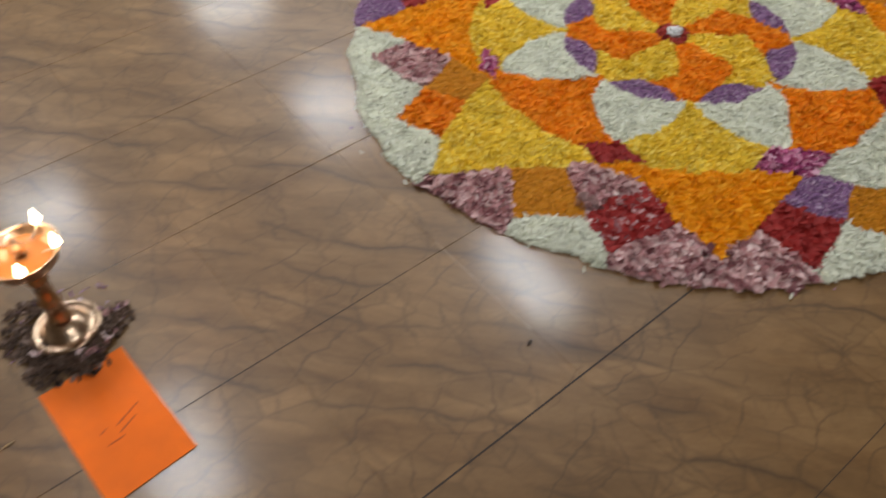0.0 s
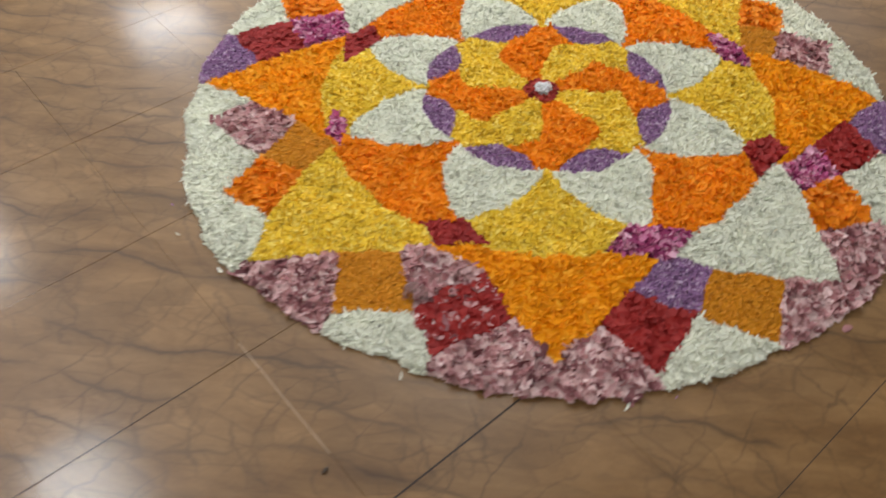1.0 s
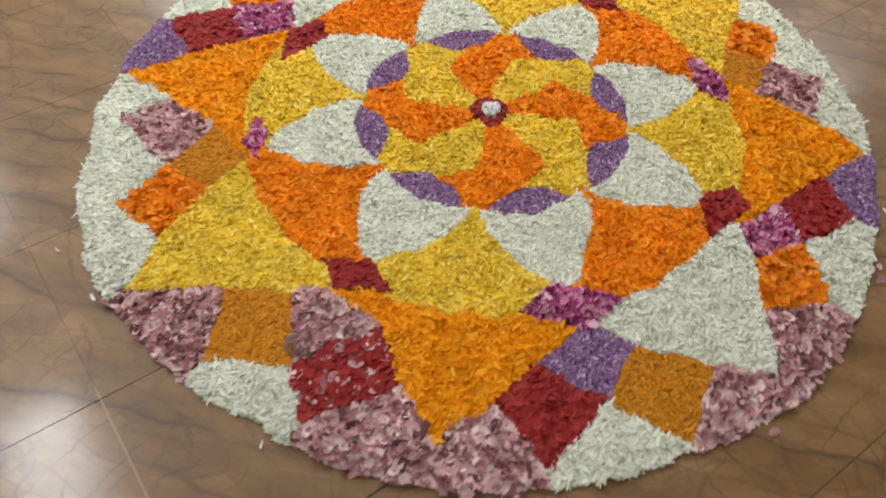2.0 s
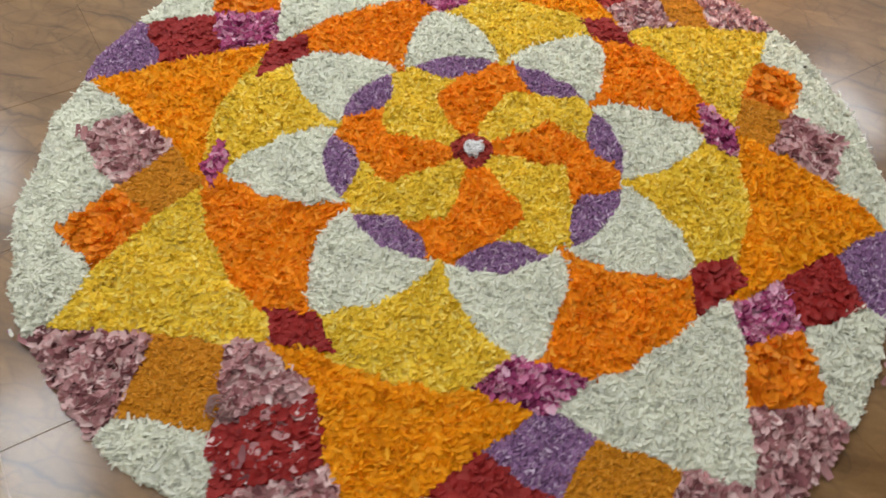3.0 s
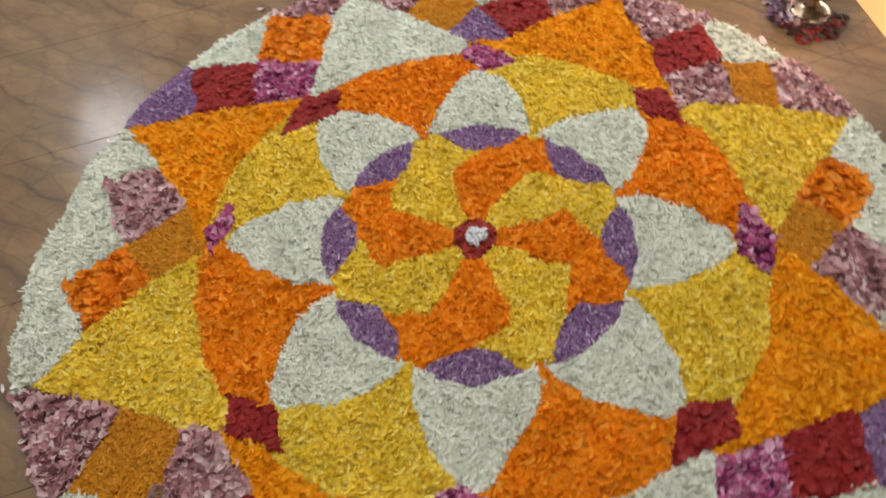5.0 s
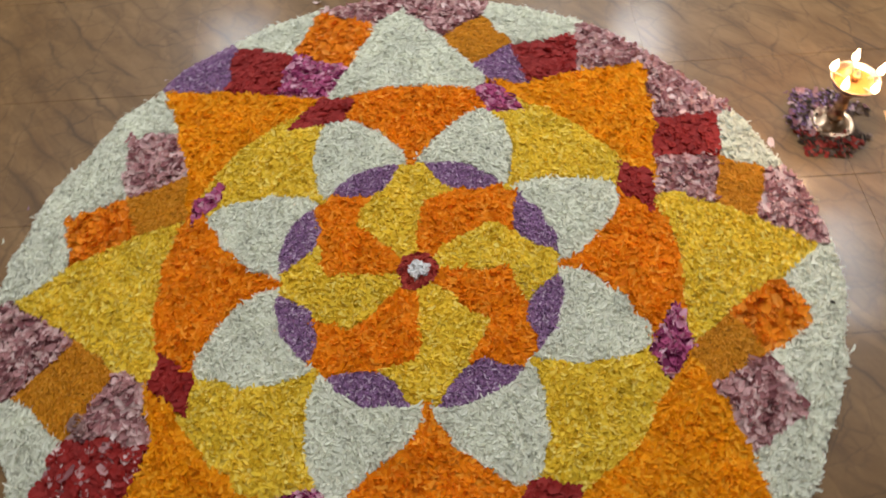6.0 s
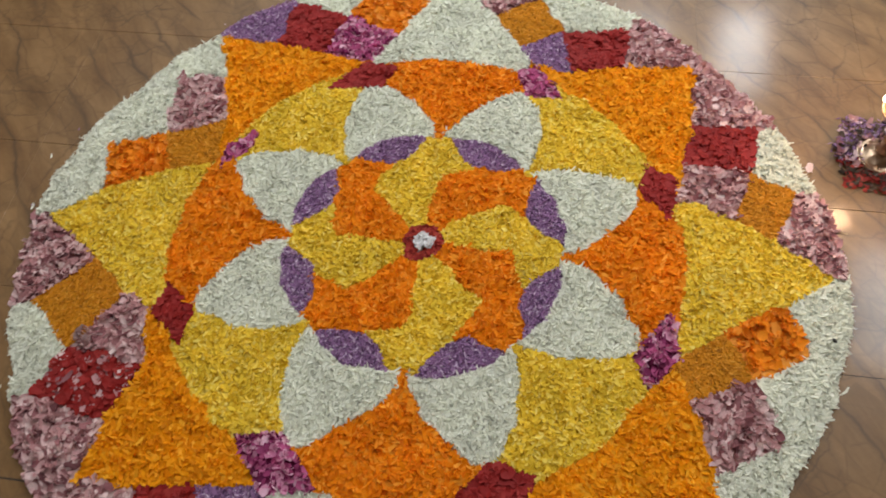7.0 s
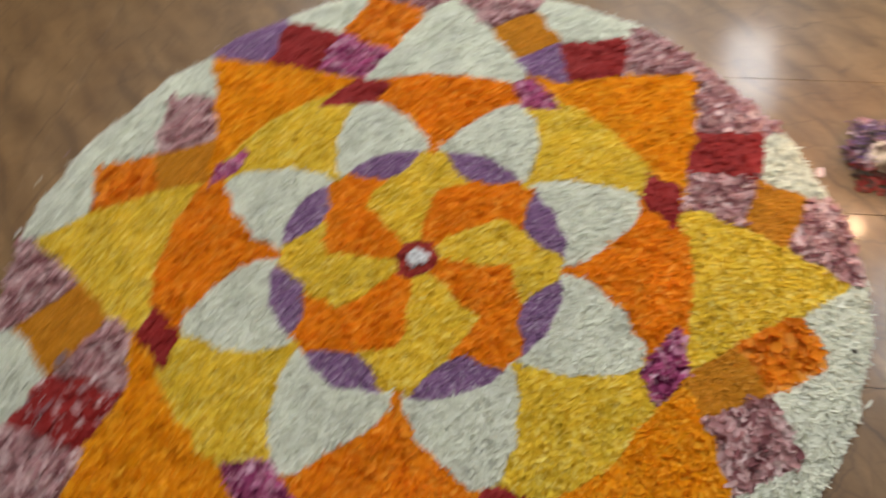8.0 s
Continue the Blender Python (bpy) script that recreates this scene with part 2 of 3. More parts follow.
def quads_mesh(name, verts, quads, mats, slots=None, smooth=True):
    """A large mesh of quads from arrays."""
    me = bpy.data.meshes.new(name)
    nv, nq = len(verts), len(quads)
    me.vertices.add(nv)
    me.vertices.foreach_set("co", np.asarray(verts, dtype=np.float32).ravel())
    me.loops.add(nq * 4)
    me.loops.foreach_set("vertex_index", np.asarray(quads, dtype=np.int32).ravel())
    me.polygons.add(nq)
    me.polygons.foreach_set("loop_start", np.arange(0, nq * 4, 4, dtype=np.int32))
    me.polygons.foreach_set("loop_total", np.full(nq, 4, dtype=np.int32))
    for m in mats:
        me.materials.append(m)
    if slots is not None:
        me.polygons.foreach_set("material_index", np.asarray(slots, dtype=np.int32))
    me.polygons.foreach_set("use_smooth", np.full(nq, smooth, dtype=bool))
    me.update(calc_edges=True)
    me.validate()
    return me


def part(name, bm, mat, parent, label="", smooth=False):
    me = bpy.data.meshes.new(name)
    bm.to_mesh(me)
    bm.free()
    me.materials.append(mat)
    if smooth:
        me.polygons.foreach_set("use_smooth", np.ones(len(me.polygons), dtype=bool))
    ob = new(name, me)
    ob.parent = parent
    return tagged(ob, label) if label else ob


def lathe(profile, steps=40):
    """A turned body from (radius, height) pairs."""
    bm = bmesh.new()
    rings = []
    for r, z in profile:
        rings.append([bm.verts.new((r * math.cos(2 * math.pi * i / steps), r * math.sin(2 * math.pi * i / steps), z)) for i in range(steps)])
    for a, b in zip(rings, rings[1:]):
        for i in range(steps):
            bm.faces.new((a[i], a[(i + 1) % steps], b[(i + 1) % steps], b[i]))
    bm.faces.new(list(reversed(rings[0])))
    bm.faces.new(rings[-1])
    return bm


def box(sx, sy, sz, bevel=0.0, z0=0.0):
    bm = bmesh.new()
    bmesh.ops.create_cube(bm, size=1.0)
    bmesh.ops.scale(bm, vec=(sx, sy, sz), verts=bm.verts)
    bmesh.ops.translate(bm, vec=(0, 0, z0 + sz / 2), verts=bm.verts)
    if bevel:
        bmesh.ops.bevel(bm, geom=bm.edges[:], offset=bevel, segments=2, affect="EDGES", profile=0.5)
    return bm


# ---- room ----
HALF = 15  # tiles from the middle to each wall
u0, u1 = TILE_U - HALF * TILE, TILE_U + (HALF + 5) * TILE
n0, n1 = TILE_N - HALF * TILE, TILE_N + (HALF + 5) * TILE
room_turn = Matrix.Rotation(TURN_TILES, 4, "Z")


def room_box(name, lo, hi, mat, label, category):
    size = [b - a for a, b in zip(lo, hi)]
    bm = bmesh.new()
    bmesh.ops.create_cube(bm, size=1.0)
    bmesh.ops.scale(bm, vec=size, verts=bm.verts)
    me = bpy.data.meshes.new(name)
    bm.to_mesh(me)
    bm.free()
    me.materials.append(mat)
    ob = new(name, me)
    ob.matrix_world = room_turn @ Matrix.Translation([(a + b) / 2 for a, b in zip(lo, hi)])
    return tagged(ob, label, category, kind="structure")


W = 0.15
room_box("ceiling", (u0 - W, n0 - W, CEILING), (u1 + W, n1 + W, CEILING + 0.12), CEILING_PAINT, "flat white painted ceiling of the hall", "ceiling")
room_box("wall_north", (u0 - W, n1, -0.1), (u1 + W, n1 + W, CEILING), WALL_PAINT, "plain cream painted wall of the hall", "wall")
room_box("wall_south", (u0 - W, n0 - W, -0.1), (u1 + W, n0, CEILING), WALL_PAINT, "plain cream painted wall of the hall", "wall")
room_box("wall_east", (u1, n0, -0.1), (u1 + W, n1, CEILING), WALL_PAINT, "plain cream painted wall of the hall", "wall")
room_box("wall_west", (u0 - W, n0, -0.1), (u0, n1, CEILING), WALL_PAINT, "plain cream painted wall of the hall", "wall")
floor = room_box("floor", (u0, n0, -0.1), (u1, n1, -0.0022), GROUT, "glossy brown veined floor tiles with dark joints", "floor")


def ceiling_fixture(x, y, wide):
    thing = new("tube_fixture")
    thing.matrix_world = Matrix.Translation((x, y, CEILING)) @ Matrix.Rotation(FIXTURE_TURN, 4, "Z")
    part("housing", box(0.88, wide + 0.08, 0.045, 0.006, -0.045), HOUSING, thing)
    part("diffuser", box(0.82, wide + 0.02, 0.022, 0.006, -0.067), DIFFUSER, thing, "lit white diffuser")
    return tagged(thing, "lit white tube light fixture on the ceiling", "ceiling light", "ceiling lights")


# the last spot gets a housing too, though it is only added fill light
for spot in FIXTURES:
    ceiling_fixture(*spot)

# ---- the flower carpet's design: polar round its middle, metres and degrees ----
MIDDLE = (0.011, 0.010)
EYE = (0.005, 0.013)       # the white eye lies a little off the middle
SPIN = 3.2                 # angle of the first inner star point
STAR, RING, APEX = 0.311, 0.573, 0.525
LOBE_CUT = 0.508
TRIANGLE_COLOURS = ["amber", "yellow", "amber", "white"] * 2
SECTOR_COLOURS = ["yellow", "orange"] * 4
# inner, along the first triangle, along the second, outer, at the first tip, at the second tip, knot
GAP_COLOURS = [
    ("gold", "mauve", "tangerine", "white", "white", "white", "magenta"),
    ("mauve", "gold", "red", "white", "mauve", "mauve", "red"),
    ("purple", "red", "gold", "white", "mauve", "mauve", "magenta"),
    ("magenta", "tangerine", "red", "white", "mauve", "purple", "red"),
] * 2


def corners(radii, angles):
    """One corner of the design for each of the eight gaps between the triangles, hand-laid and uneven."""
    return [(r * math.cos(radians(a)), r * math.sin(radians(a))) for r, a in zip(radii, angles)]


TIPS = corners([0.850, 0.882, 0.864, 0.880, 0.885, 0.893, 0.833, 0.845], [4.3, 48.4, 92.3, 138.9, 184.3, 228.3, 273.2, 316.9])
MEET = corners([0.590, 0.585, 0.612, 0.596, 0.570, 0.612, 0.601, 0.601], [25.0, 66.0, 119.0, 158.5, 208.5, 249.0, 297.0, 338.0])
FIRST_NEAR = corners([0.646, 0.695, 0.634, 0.675, 0.629, 0.662, 0.676, 0.663], [20.0, 59.2, 109.4, 151.7, 197.8, 244.3, 286.3, 331.9])
FIRST_FAR = corners([0.759, 0.773, 0.734, 0.825, 0.752, 0.743, 0.756, 0.740], [12.0, 54.2, 101.0, 143.8, 189.8, 236.2, 279.9, 324.0])
SECOND_NEAR = corners([0.654, 0.648, 0.660, 0.667, 0.663, 0.642, 0.674, 0.662], [35.5, 74.9, 123.3, 169.5, 214.7, 260.9, 302.5, 347.9])
SECOND_FAR = corners([0.779, 0.724, 0.761, 0.771, 0.784, 0.745, 0.764, 0.741], [42.2, 82.1, 130.9, 177.1, 222.1, 267.1, 311.0, 356.8])
INNER_FAR = corners([0.742, 0.777, 0.760, 0.783, 0.739, 0.786, 0.767, 0.731], [28.6, 68.3, 116.2, 161.1, 207.0, 252.8, 294.6, 340.2])
FIRST_RIM = corners([0.826, 0.860, 0.850, 0.915, 0.853, 0.861, 0.876, 0.827], [21.8, 62.8, 106.1, 152.9, 195.3, 243.5, 286.0, 331.3])
SECOND_RIM = corners([0.835, 0.863, 0.858, 0.891, 0.851, 0.874, 0.879, 0.812], [36.0, 76.0, 123.6, 169.3, 213.6, 258.3, 302.3, 348.8])
# knots: towards the middle, first side, outwards, second side
KNOT_IN = corners([0.506, 0.512, 0.502, 0.494, 0.510, 0.516, 0.502, 0.506], [22.4, 70.8, 115.3, 159.4, 200.3, 252.0, 294.0, 339.7])
KNOT_FIRST = corners([0.573, 0.562, 0.552, 0.556, 0.546, 0.567, 0.567, 0.573], [16.8, 60.8, 105.9, 153.3, 194.7, 243.4, 284.8, 330.7])
KNOT_OUT = corners([0.600, 0.606, 0.612, 0.600, 0.580, 0.604, 0.624, 0.602], [26.5, 70.0, 117.5, 161.5, 203.8, 250.0, 296.5, 343.5])
KNOT_SECOND = corners([0.554, 0.562, 0.573, 0.550, 0.556, 0.557, 0.574, 0.563], [37.2, 77.0, 120.8, 172.4, 210.2, 260.8, 306.0, 348.3])
ELBOW_TURNS = [5.0, 0.0, -5.5, -4.5, -2.0, -2.0, -6.0, -2.5]   # lean of the star's elbows
RIM_ANGLES = [0, 20, 45, 60, 77, 92, 120, 150, 170, 186, 205, 220, 243, 256, 279, 302, 319, 336, 347, 360]
RIM_RADII = [0.862, 0.880, 0.907, 0.910, 0.894, 0.903, 0.918, 0.934, 0.918, 0.906, 0.915, 0.924, 0.908, 0.902, 0.919, 0.889, 0.894, 0.873, 0.854, 0.858]


def rim_radius(angle):
    """Distance of the rim from the middle at an angle."""
    return np.interp(angle % 360, RIM_ANGLES, RIM_RADII)


def inside(poly, x, y):
    """Which points lie in a polygon."""
    hit = np.zeros(len(x), dtype=bool)
    n = len(poly)
    for i in range(n):
        (xa, ya), (xb, yb) = poly[i], poly[(i + 1) % n]
        if ya == yb:
            continue
        cross = ((ya > y) != (yb > y)) & (x < (xb - xa) * (y - ya) / (yb - ya) + xa)
        hit ^= cross
    return hit


NAMES, COLOURS = [], []


def region(name, colour):
    NAMES.append(name)
    COLOURS.append(colour)
    return len(NAMES) - 1


EYE_WHITE, EYE_RED = region("eye", "snow"), region("eye_ring", "crimson")
ARMS = [region("star_arm", "orange" if i % 2 == 0 else "yellow") for i in range(8)]
LENSES = [region("lens_petal", "purple") for _ in range(8)]
LOBES = [region("white_lobe", "white") for _ in range(8)]
SECTORS = [region("ring_sector", SECTOR_COLOURS[i]) for i in range(8)]
POINTS = [region("star_point", TRIANGLE_COLOURS[i]) for i in range(8)]
KNOTS = [region("knot", GAP_COLOURS[i][6]) for i in range(8)]
INNER = [region("inner_square", GAP_COLOURS[i][0]) for i in range(8)]
FIRST = [region("side_square", GAP_COLOURS[i][1]) for i in range(8)]
SECOND = [region("side_square", GAP_COLOURS[i][2]) for i in range(8)]
OUTER = [region("rim_patch", GAP_COLOURS[i][3]) for i in range(8)]
TIP_A = [region("rim_corner", GAP_COLOURS[i][4]) for i in range(8)]
TIP_B = [region("rim_corner", GAP_COLOURS[i][5]) for i in range(8)]


def wobble(x, y, seed, size=0.006, scale=9.0):
    """Slow hand-laid unevenness."""
    rng = np.random.default_rng(seed)
    out = np.zeros_like(x)
    for k in range(5):
        a, f, ph = rng.uniform(0, 2 * np.pi), scale * rng.uniform(0.6, 2.2), rng.uniform(0, 2 * np.pi)
        out += np.sin(f * 2 * np.pi * (x * np.cos(a) + y * np.sin(a)) + ph)
    return out * size / 2.2


def classify(x, y):
    """The region of the design at each place (metres), or -1 outside."""
    wx, wy = x + wobble(x, y, 3, 0.0042, 7.6) - MIDDLE[0], y + wobble(x, y, 4, 0.0042, 7.6) - MIDDLE[1]
    r, a = np.hypot(wx, wy), np.degrees(np.arctan2(wy, wx)) % 360
    out = np.full(len(x), -1)
    within = r < rim_radius(a) + wobble(x, y, 8, 0.006, 2.0)
    # patches in the gaps between the triangles, and the triangles, outside the ring
    for i in range(8):
        j = (i + 1) % 8
        t0, t1 = np.array(TIPS[i]), np.array(TIPS[j])
        fa, fb, fr = FIRST_NEAR[i], FIRST_FAR[i], np.array(FIRST_RIM[i])
        sa, sb, sr = SECOND_NEAR[i], SECOND_FAR[i], np.array(SECOND_RIM[i])
        meet, mid = np.array(MEET[i]), INNER_FAR[i]
        for poly, which in (
            ((meet * 0.8, t0, t0 * 1.4, t1 * 1.4, t1), OUTER),
            ((meet * 0.8, t0 * 0.9, t0, t0 * 1.4, fr * 1.4, fr, fb), TIP_A),
            ((meet * 0.8, t1 * 0.9, t1, t1 * 1.4, sr * 1.4, sr, sb), TIP_B),
            ((fa, fb, fr, mid), FIRST),
            ((sa, sb, sr, mid), SECOND),
            ((meet * 0.9, fa, mid, sa), INNER),
        ):
            out[within & inside(poly, wx, wy)] = which[i]
    for i in range(8):
        b = i - 1
        tri = inside((MEET[b], SECOND_NEAR[b], SECOND_FAR[b], TIPS[i], FIRST_FAR[i], FIRST_NEAR[i], MEET[i], np.array(TIPS[i]) * 0.3), wx, wy)
        out[tri] = POINTS[i]
    # ring of sectors and white lobes
    turn = (a - SPIN) % 360
    k = np.floor(((turn + 22.5) % 360) / 45).astype(int) % 8
    disc = r < RING
    out[disc] = np.array(SECTORS)[k[disc]]
    lobe = np.floor(turn / 45).astype(int) % 8
    mid = np.abs((turn % 45) - 22.5)
    rho = np.clip((r - STAR) / (APEX - STAR), 0, 1)
    white = (r >= STAR - 0.012) & (r < LOBE_CUT) & (mid < 21.0 * (1 - rho**1.3))
    out[white] = np.array(LOBES)[lobe[white]]
    inner_edge = STAR - 0.066 * np.clip(1 - (mid / 17.8) ** 2, 0, 1)
    outer_edge = STAR + 0.011 * np.clip(1 - (mid / 17.8) ** 2, 0, 1)
    lens = (r < outer_edge) & (r > inner_edge) & (mid < 17.8)
    star = (r <= STAR - 0.008 * np.clip((mid - 17.8) / 4, 0, 1)) & ~lens
    blend = np.clip((r - 0.06) / 0.09, 0, 1)
    ax, ay = wx + (1 - blend) * (MIDDLE[0] - EYE[0]), wy + (1 - blend) * (MIDDLE[1] - EYE[1])
    arm_turn = (np.degrees(np.arctan2(ay, ax)) - SPIN) % 360
    near = np.round(arm_turn / 45).astype(int) % 8
    lean = np.array(ELBOW_TURNS)[near] * np.clip(1 - np.abs((arm_turn + 22.5) % 45 - 22.5) / 22.5, 0, 1)
    shift = np.interp(r, [0.05, 0.2, 0.238, 0.3], [0.5, 0.5, 22.5, 22.5]) - lean * np.interp(r, [0.08, 0.2, 0.236], [0.2, 1, 0])
    arm = np.floor(((arm_turn + shift) % 360) / 45).astype(int) % 8
    out[star] = np.array(ARMS)[arm[star]]
    out[lens] = np.array(LENSES)[lobe[lens]]
    # knots between the sectors' ends
    for i in range(8):
        out[inside((KNOT_IN[i], KNOT_FIRST[i], KNOT_OUT[i], KNOT_SECOND[i]), wx, wy)] = KNOTS[i]
    ex, ey = wx + MIDDLE[0] - EYE[0], wy + MIDDLE[1] - EYE[1]
    r0 = np.hypot(ex, ey)
    out[r0 < 0.047] = EYE_RED
    out[r0 < 0.0205 + 0.004 * np.sin(5 * np.arctan2(ey, ex)) + wobble(x, y, 15, 0.004, 25.0)] = EYE_WHITE
    return out


# length, width, cup, tilt, layers
SHAPES = {
    "white": (0.0225, 0.0062, 0.5, 0.24, 3.5),
    "orange": (0.023, 0.0088, 0.7, 0.36, 3.2),
    "amber": (0.023, 0.0088, 0.7, 0.36, 3.2),
    "yellow": (0.018, 0.0072, 0.5, 0.33, 3.2),
    "purple": (0.012, 0.0040, 0.4, 0.40, 2.8),
    "mauve": (0.026, 0.0160, 0.8, 0.36, 3.0),
    "magenta": (0.022, 0.0145, 0.9, 0.40, 3.0),
    "red": (0.023, 0.0165, 0.35, 0.10, 3.4),
    "snow": (0.013, 0.0070, 0.5, 0.30, 5.0),
    "crimson": (0.014, 0.0090, 0.5, 0.24, 3.5),
    "wilted": (0.019, 0.0100, 0.6, 0.22, 2.8),
    "gold": (0.010, 0.0046, 0.4, 0.22, 2.8),
    "tangerine": (0.027, 0.0170, 0.8, 0.30, 3.0),
}
RS, CS = 3, 3
ts, tt = np.meshgrid(np.linspace(-0.5, 0.5, RS), np.linspace(-0.5, 0.5, CS), indexing="ij")
TS, TT = ts.ravel(), tt.ravel()
TAPER = np.array([0.45, 1.0, 0.62])[np.repeat(np.arange(RS), CS)]
CELLS = np.array([(i * CS + j, (i + 1) * CS + j, (i + 1) * CS + j + 1, i * CS + j + 1) for i in range(RS - 1) for j in range(CS - 1)])
SLIM_CELLS = np.array([(0, 2, 3, 1), (2, 4, 5, 3)])


def petal_cloud(xy, z, colour, rng, yaws=None, short=1.0):
    """Vertices and quads of loose petals lying at xy (metres), heights z."""
    length, width, cup, tilt, _ = SHAPES[colour]
    n = len(xy)
    broad = width > 0.010
    if broad:
        s, t, taper, cells = TS, TT, TAPER, CELLS
    else:
        s, t = np.repeat([-0.5, 0.0, 0.5], 2), np.tile([-0.5, 0.5], 3)
        taper, cells = np.repeat([0.5, 1.0, 0.35], 2), SLIM_CELLS
    ln = (length * short * rng.uniform(0.6, 1.3, n))[:, None]
    wd = (width * np.sqrt(short) * rng.uniform(0.65, 1.3, n))[:, None]
    bend = rng.normal(0, 0.55, n)[:, None]
    cups = cup * rng.uniform(0.2, 1.2, n)[:, None] * rng.choice([-1, 1], n, p=[0.35, 0.65])[:, None]
    x = ln * s
    y = wd * taper * t + bend * ln * (s**2) * 0.5
    zz = cups * wd * (2 * t) ** 2 * 0.35 * (1 if broad else 0) + rng.normal(0.3, 0.5, n)[:, None] * ln * (s**2)
    if broad:
        zz = zz + rng.normal(0, 0.06, (n, len(s))) * wd
    pitch, roll, yaw = rng.normal(0, tilt, n)[:, None], rng.normal(0, tilt * 1.2, n)[:, None], (rng.uniform(0, 2 * np.pi, n) if yaws is None else yaws)[:, None]
    y, zz = y * np.cos(roll) - zz * np.sin(roll), y * np.sin(roll) + zz * np.cos(roll)
    x, zz = x * np.cos(pitch) + zz * np.sin(pitch), -x * np.sin(pitch) + zz * np.cos(pitch)
    x, y = x * np.cos(yaw) - y * np.sin(yaw), x * np.sin(yaw) + y * np.cos(yaw)
    zz = zz + z[:, None]
    zz = np.maximum(zz, 0.0012 + 0.0005 * rng.random(zz.shape))
    verts = np.stack([x + xy[:, :1], y + xy[:, 1:], zz], -1).reshape(-1, 3)
    quads = (cells[None] + (np.arange(n) * len(s))[:, None, None]).reshape(-1, 4)
    return verts, quads, len(cells)


WORDS = {
    "white": "patch of shredded white flower petals on the floor",
    "orange": "patch of shredded deep orange marigold petals",
    "amber": "patch of golden orange marigold petals",
    "yellow": "patch of chopped yellow flower petals",
    "purple": "patch of finely chopped purple flower petals",
    "mauve": "patch of loose dusty pink rose petals",
    "magenta": "patch of loose magenta flower petals",
    "red": "patch of dark red rose petals",
    "snow": "small heap of pure white petals at the middle",
    "crimson": "ring of crimson petals round the middle",
    "gold": "patch of finely chopped brownish gold petals",
    "tangerine": "patch of bright orange flower petals",
}


def bed_height(x, y):
    """Height of the heaped petals."""
    x, y = x - MIDDLE[0], y - MIDDLE[1]
    edge = np.clip((rim_radius(np.degrees(np.arctan2(y, x))) - np.hypot(x, y)) / 0.05, 0, 1)
    return 0.002 + 0.0045 * np.sqrt(edge)


def flower_carpet():
    carpet = tagged(new("flower_carpet"), "round flower carpet of coloured petals laid on the tiled floor", "flower carpet")
    # bed: a fine grid, sorted into the regions
    step = 0.0065
    side = np.arange(-0.97, 0.97, step)
    gx, gy = np.meshgrid(side, side, indexing="ij")
    flat = classify(gx.ravel() + step / 2, gy.ravel() + step / 2)
    n = len(side)
    rng = np.random.default_rng(5)
    gz = bed_height(gx, gy) + 0.0018 * rng.random(gx.shape)
    grid = np.stack([gx + rng.uniform(-0.3, 0.3, gx.shape) * step, gy + rng.uniform(-0.3, 0.3, gx.shape) * step, gz], -1).reshape(-1, 3)
    ij = np.arange(n * n)
    ok = (ij // n < n - 1) & (ij % n < n - 1)
    # loose petals, dense sampling once a colour
    per_colour = {}
    for colour in sorted(set(COLOURS)):
        length, width, _, _, layers = SHAPES[colour]
        density = layers / (length * width * 0.62)
        count = int(density * (2 * 0.955) ** 2)
        pts = rng.uniform(-0.955, 0.955, (count, 2))
        which = classify(pts[:, 0], pts[:, 1])
        per_colour[colour] = (pts, which)
    for k, (name, colour) in enumerate(zip(NAMES, COLOURS)):
        pts, which = per_colour[colour]
        xy = pts[which == k]
        if len(xy) < 2:
            continue
        z = bed_height(xy[:, 0], xy[:, 1]) + 0.001 + 0.0045 * rng.random(len(xy)) ** 1.5
        yaws = rng.uniform(0, 2 * np.pi, len(xy))
        reach = 0.40 * SHAPES[colour][0] * np.stack([np.cos(yaws), np.sin(yaws)], -1)
        over = (classify(*(xy + reach).T) != k) | (classify(*(xy - reach).T) != k)
        short = np.where(over & (rng.random(len(xy)) < 0.85), 0.5, 1.0)
        if k == EYE_WHITE:
            z = z + 0.010
        verts, quads, per = petal_cloud(xy, z, colour, rng, yaws, short)
        mats, slots = [PETALS[colour]], np.zeros(len(quads), dtype=int)
        if colour == "red" and k in (SECOND[5], SECOND[1]):
            mats.append(PETALS["mauve"])
            slots = np.repeat((rng.random(len(xy)) < (0.12 if k == SECOND[5] else 0.02)).astype(int), per)
        cells = ij[ok & (flat == k)]
        if len(cells):
            q = np.stack([cells, cells + n, cells + n + 1, cells + 1], -1)
            used, inv = np.unique(q.ravel(), return_inverse=True)
            bed_quads = inv.reshape(-1, 4) + len(verts)
            verts = np.concatenate([verts, grid[used]])
            quads = np.concatenate([quads, bed_quads])
            slots = np.concatenate([slots, np.zeros(len(bed_quads), dtype=int)])
        ob = new(name, quads_mesh(name, verts, quads, mats, slots))
        ob.parent = carpet
        tagged(ob, WORDS[colour])
    return carpet


carpet = flower_carpet()


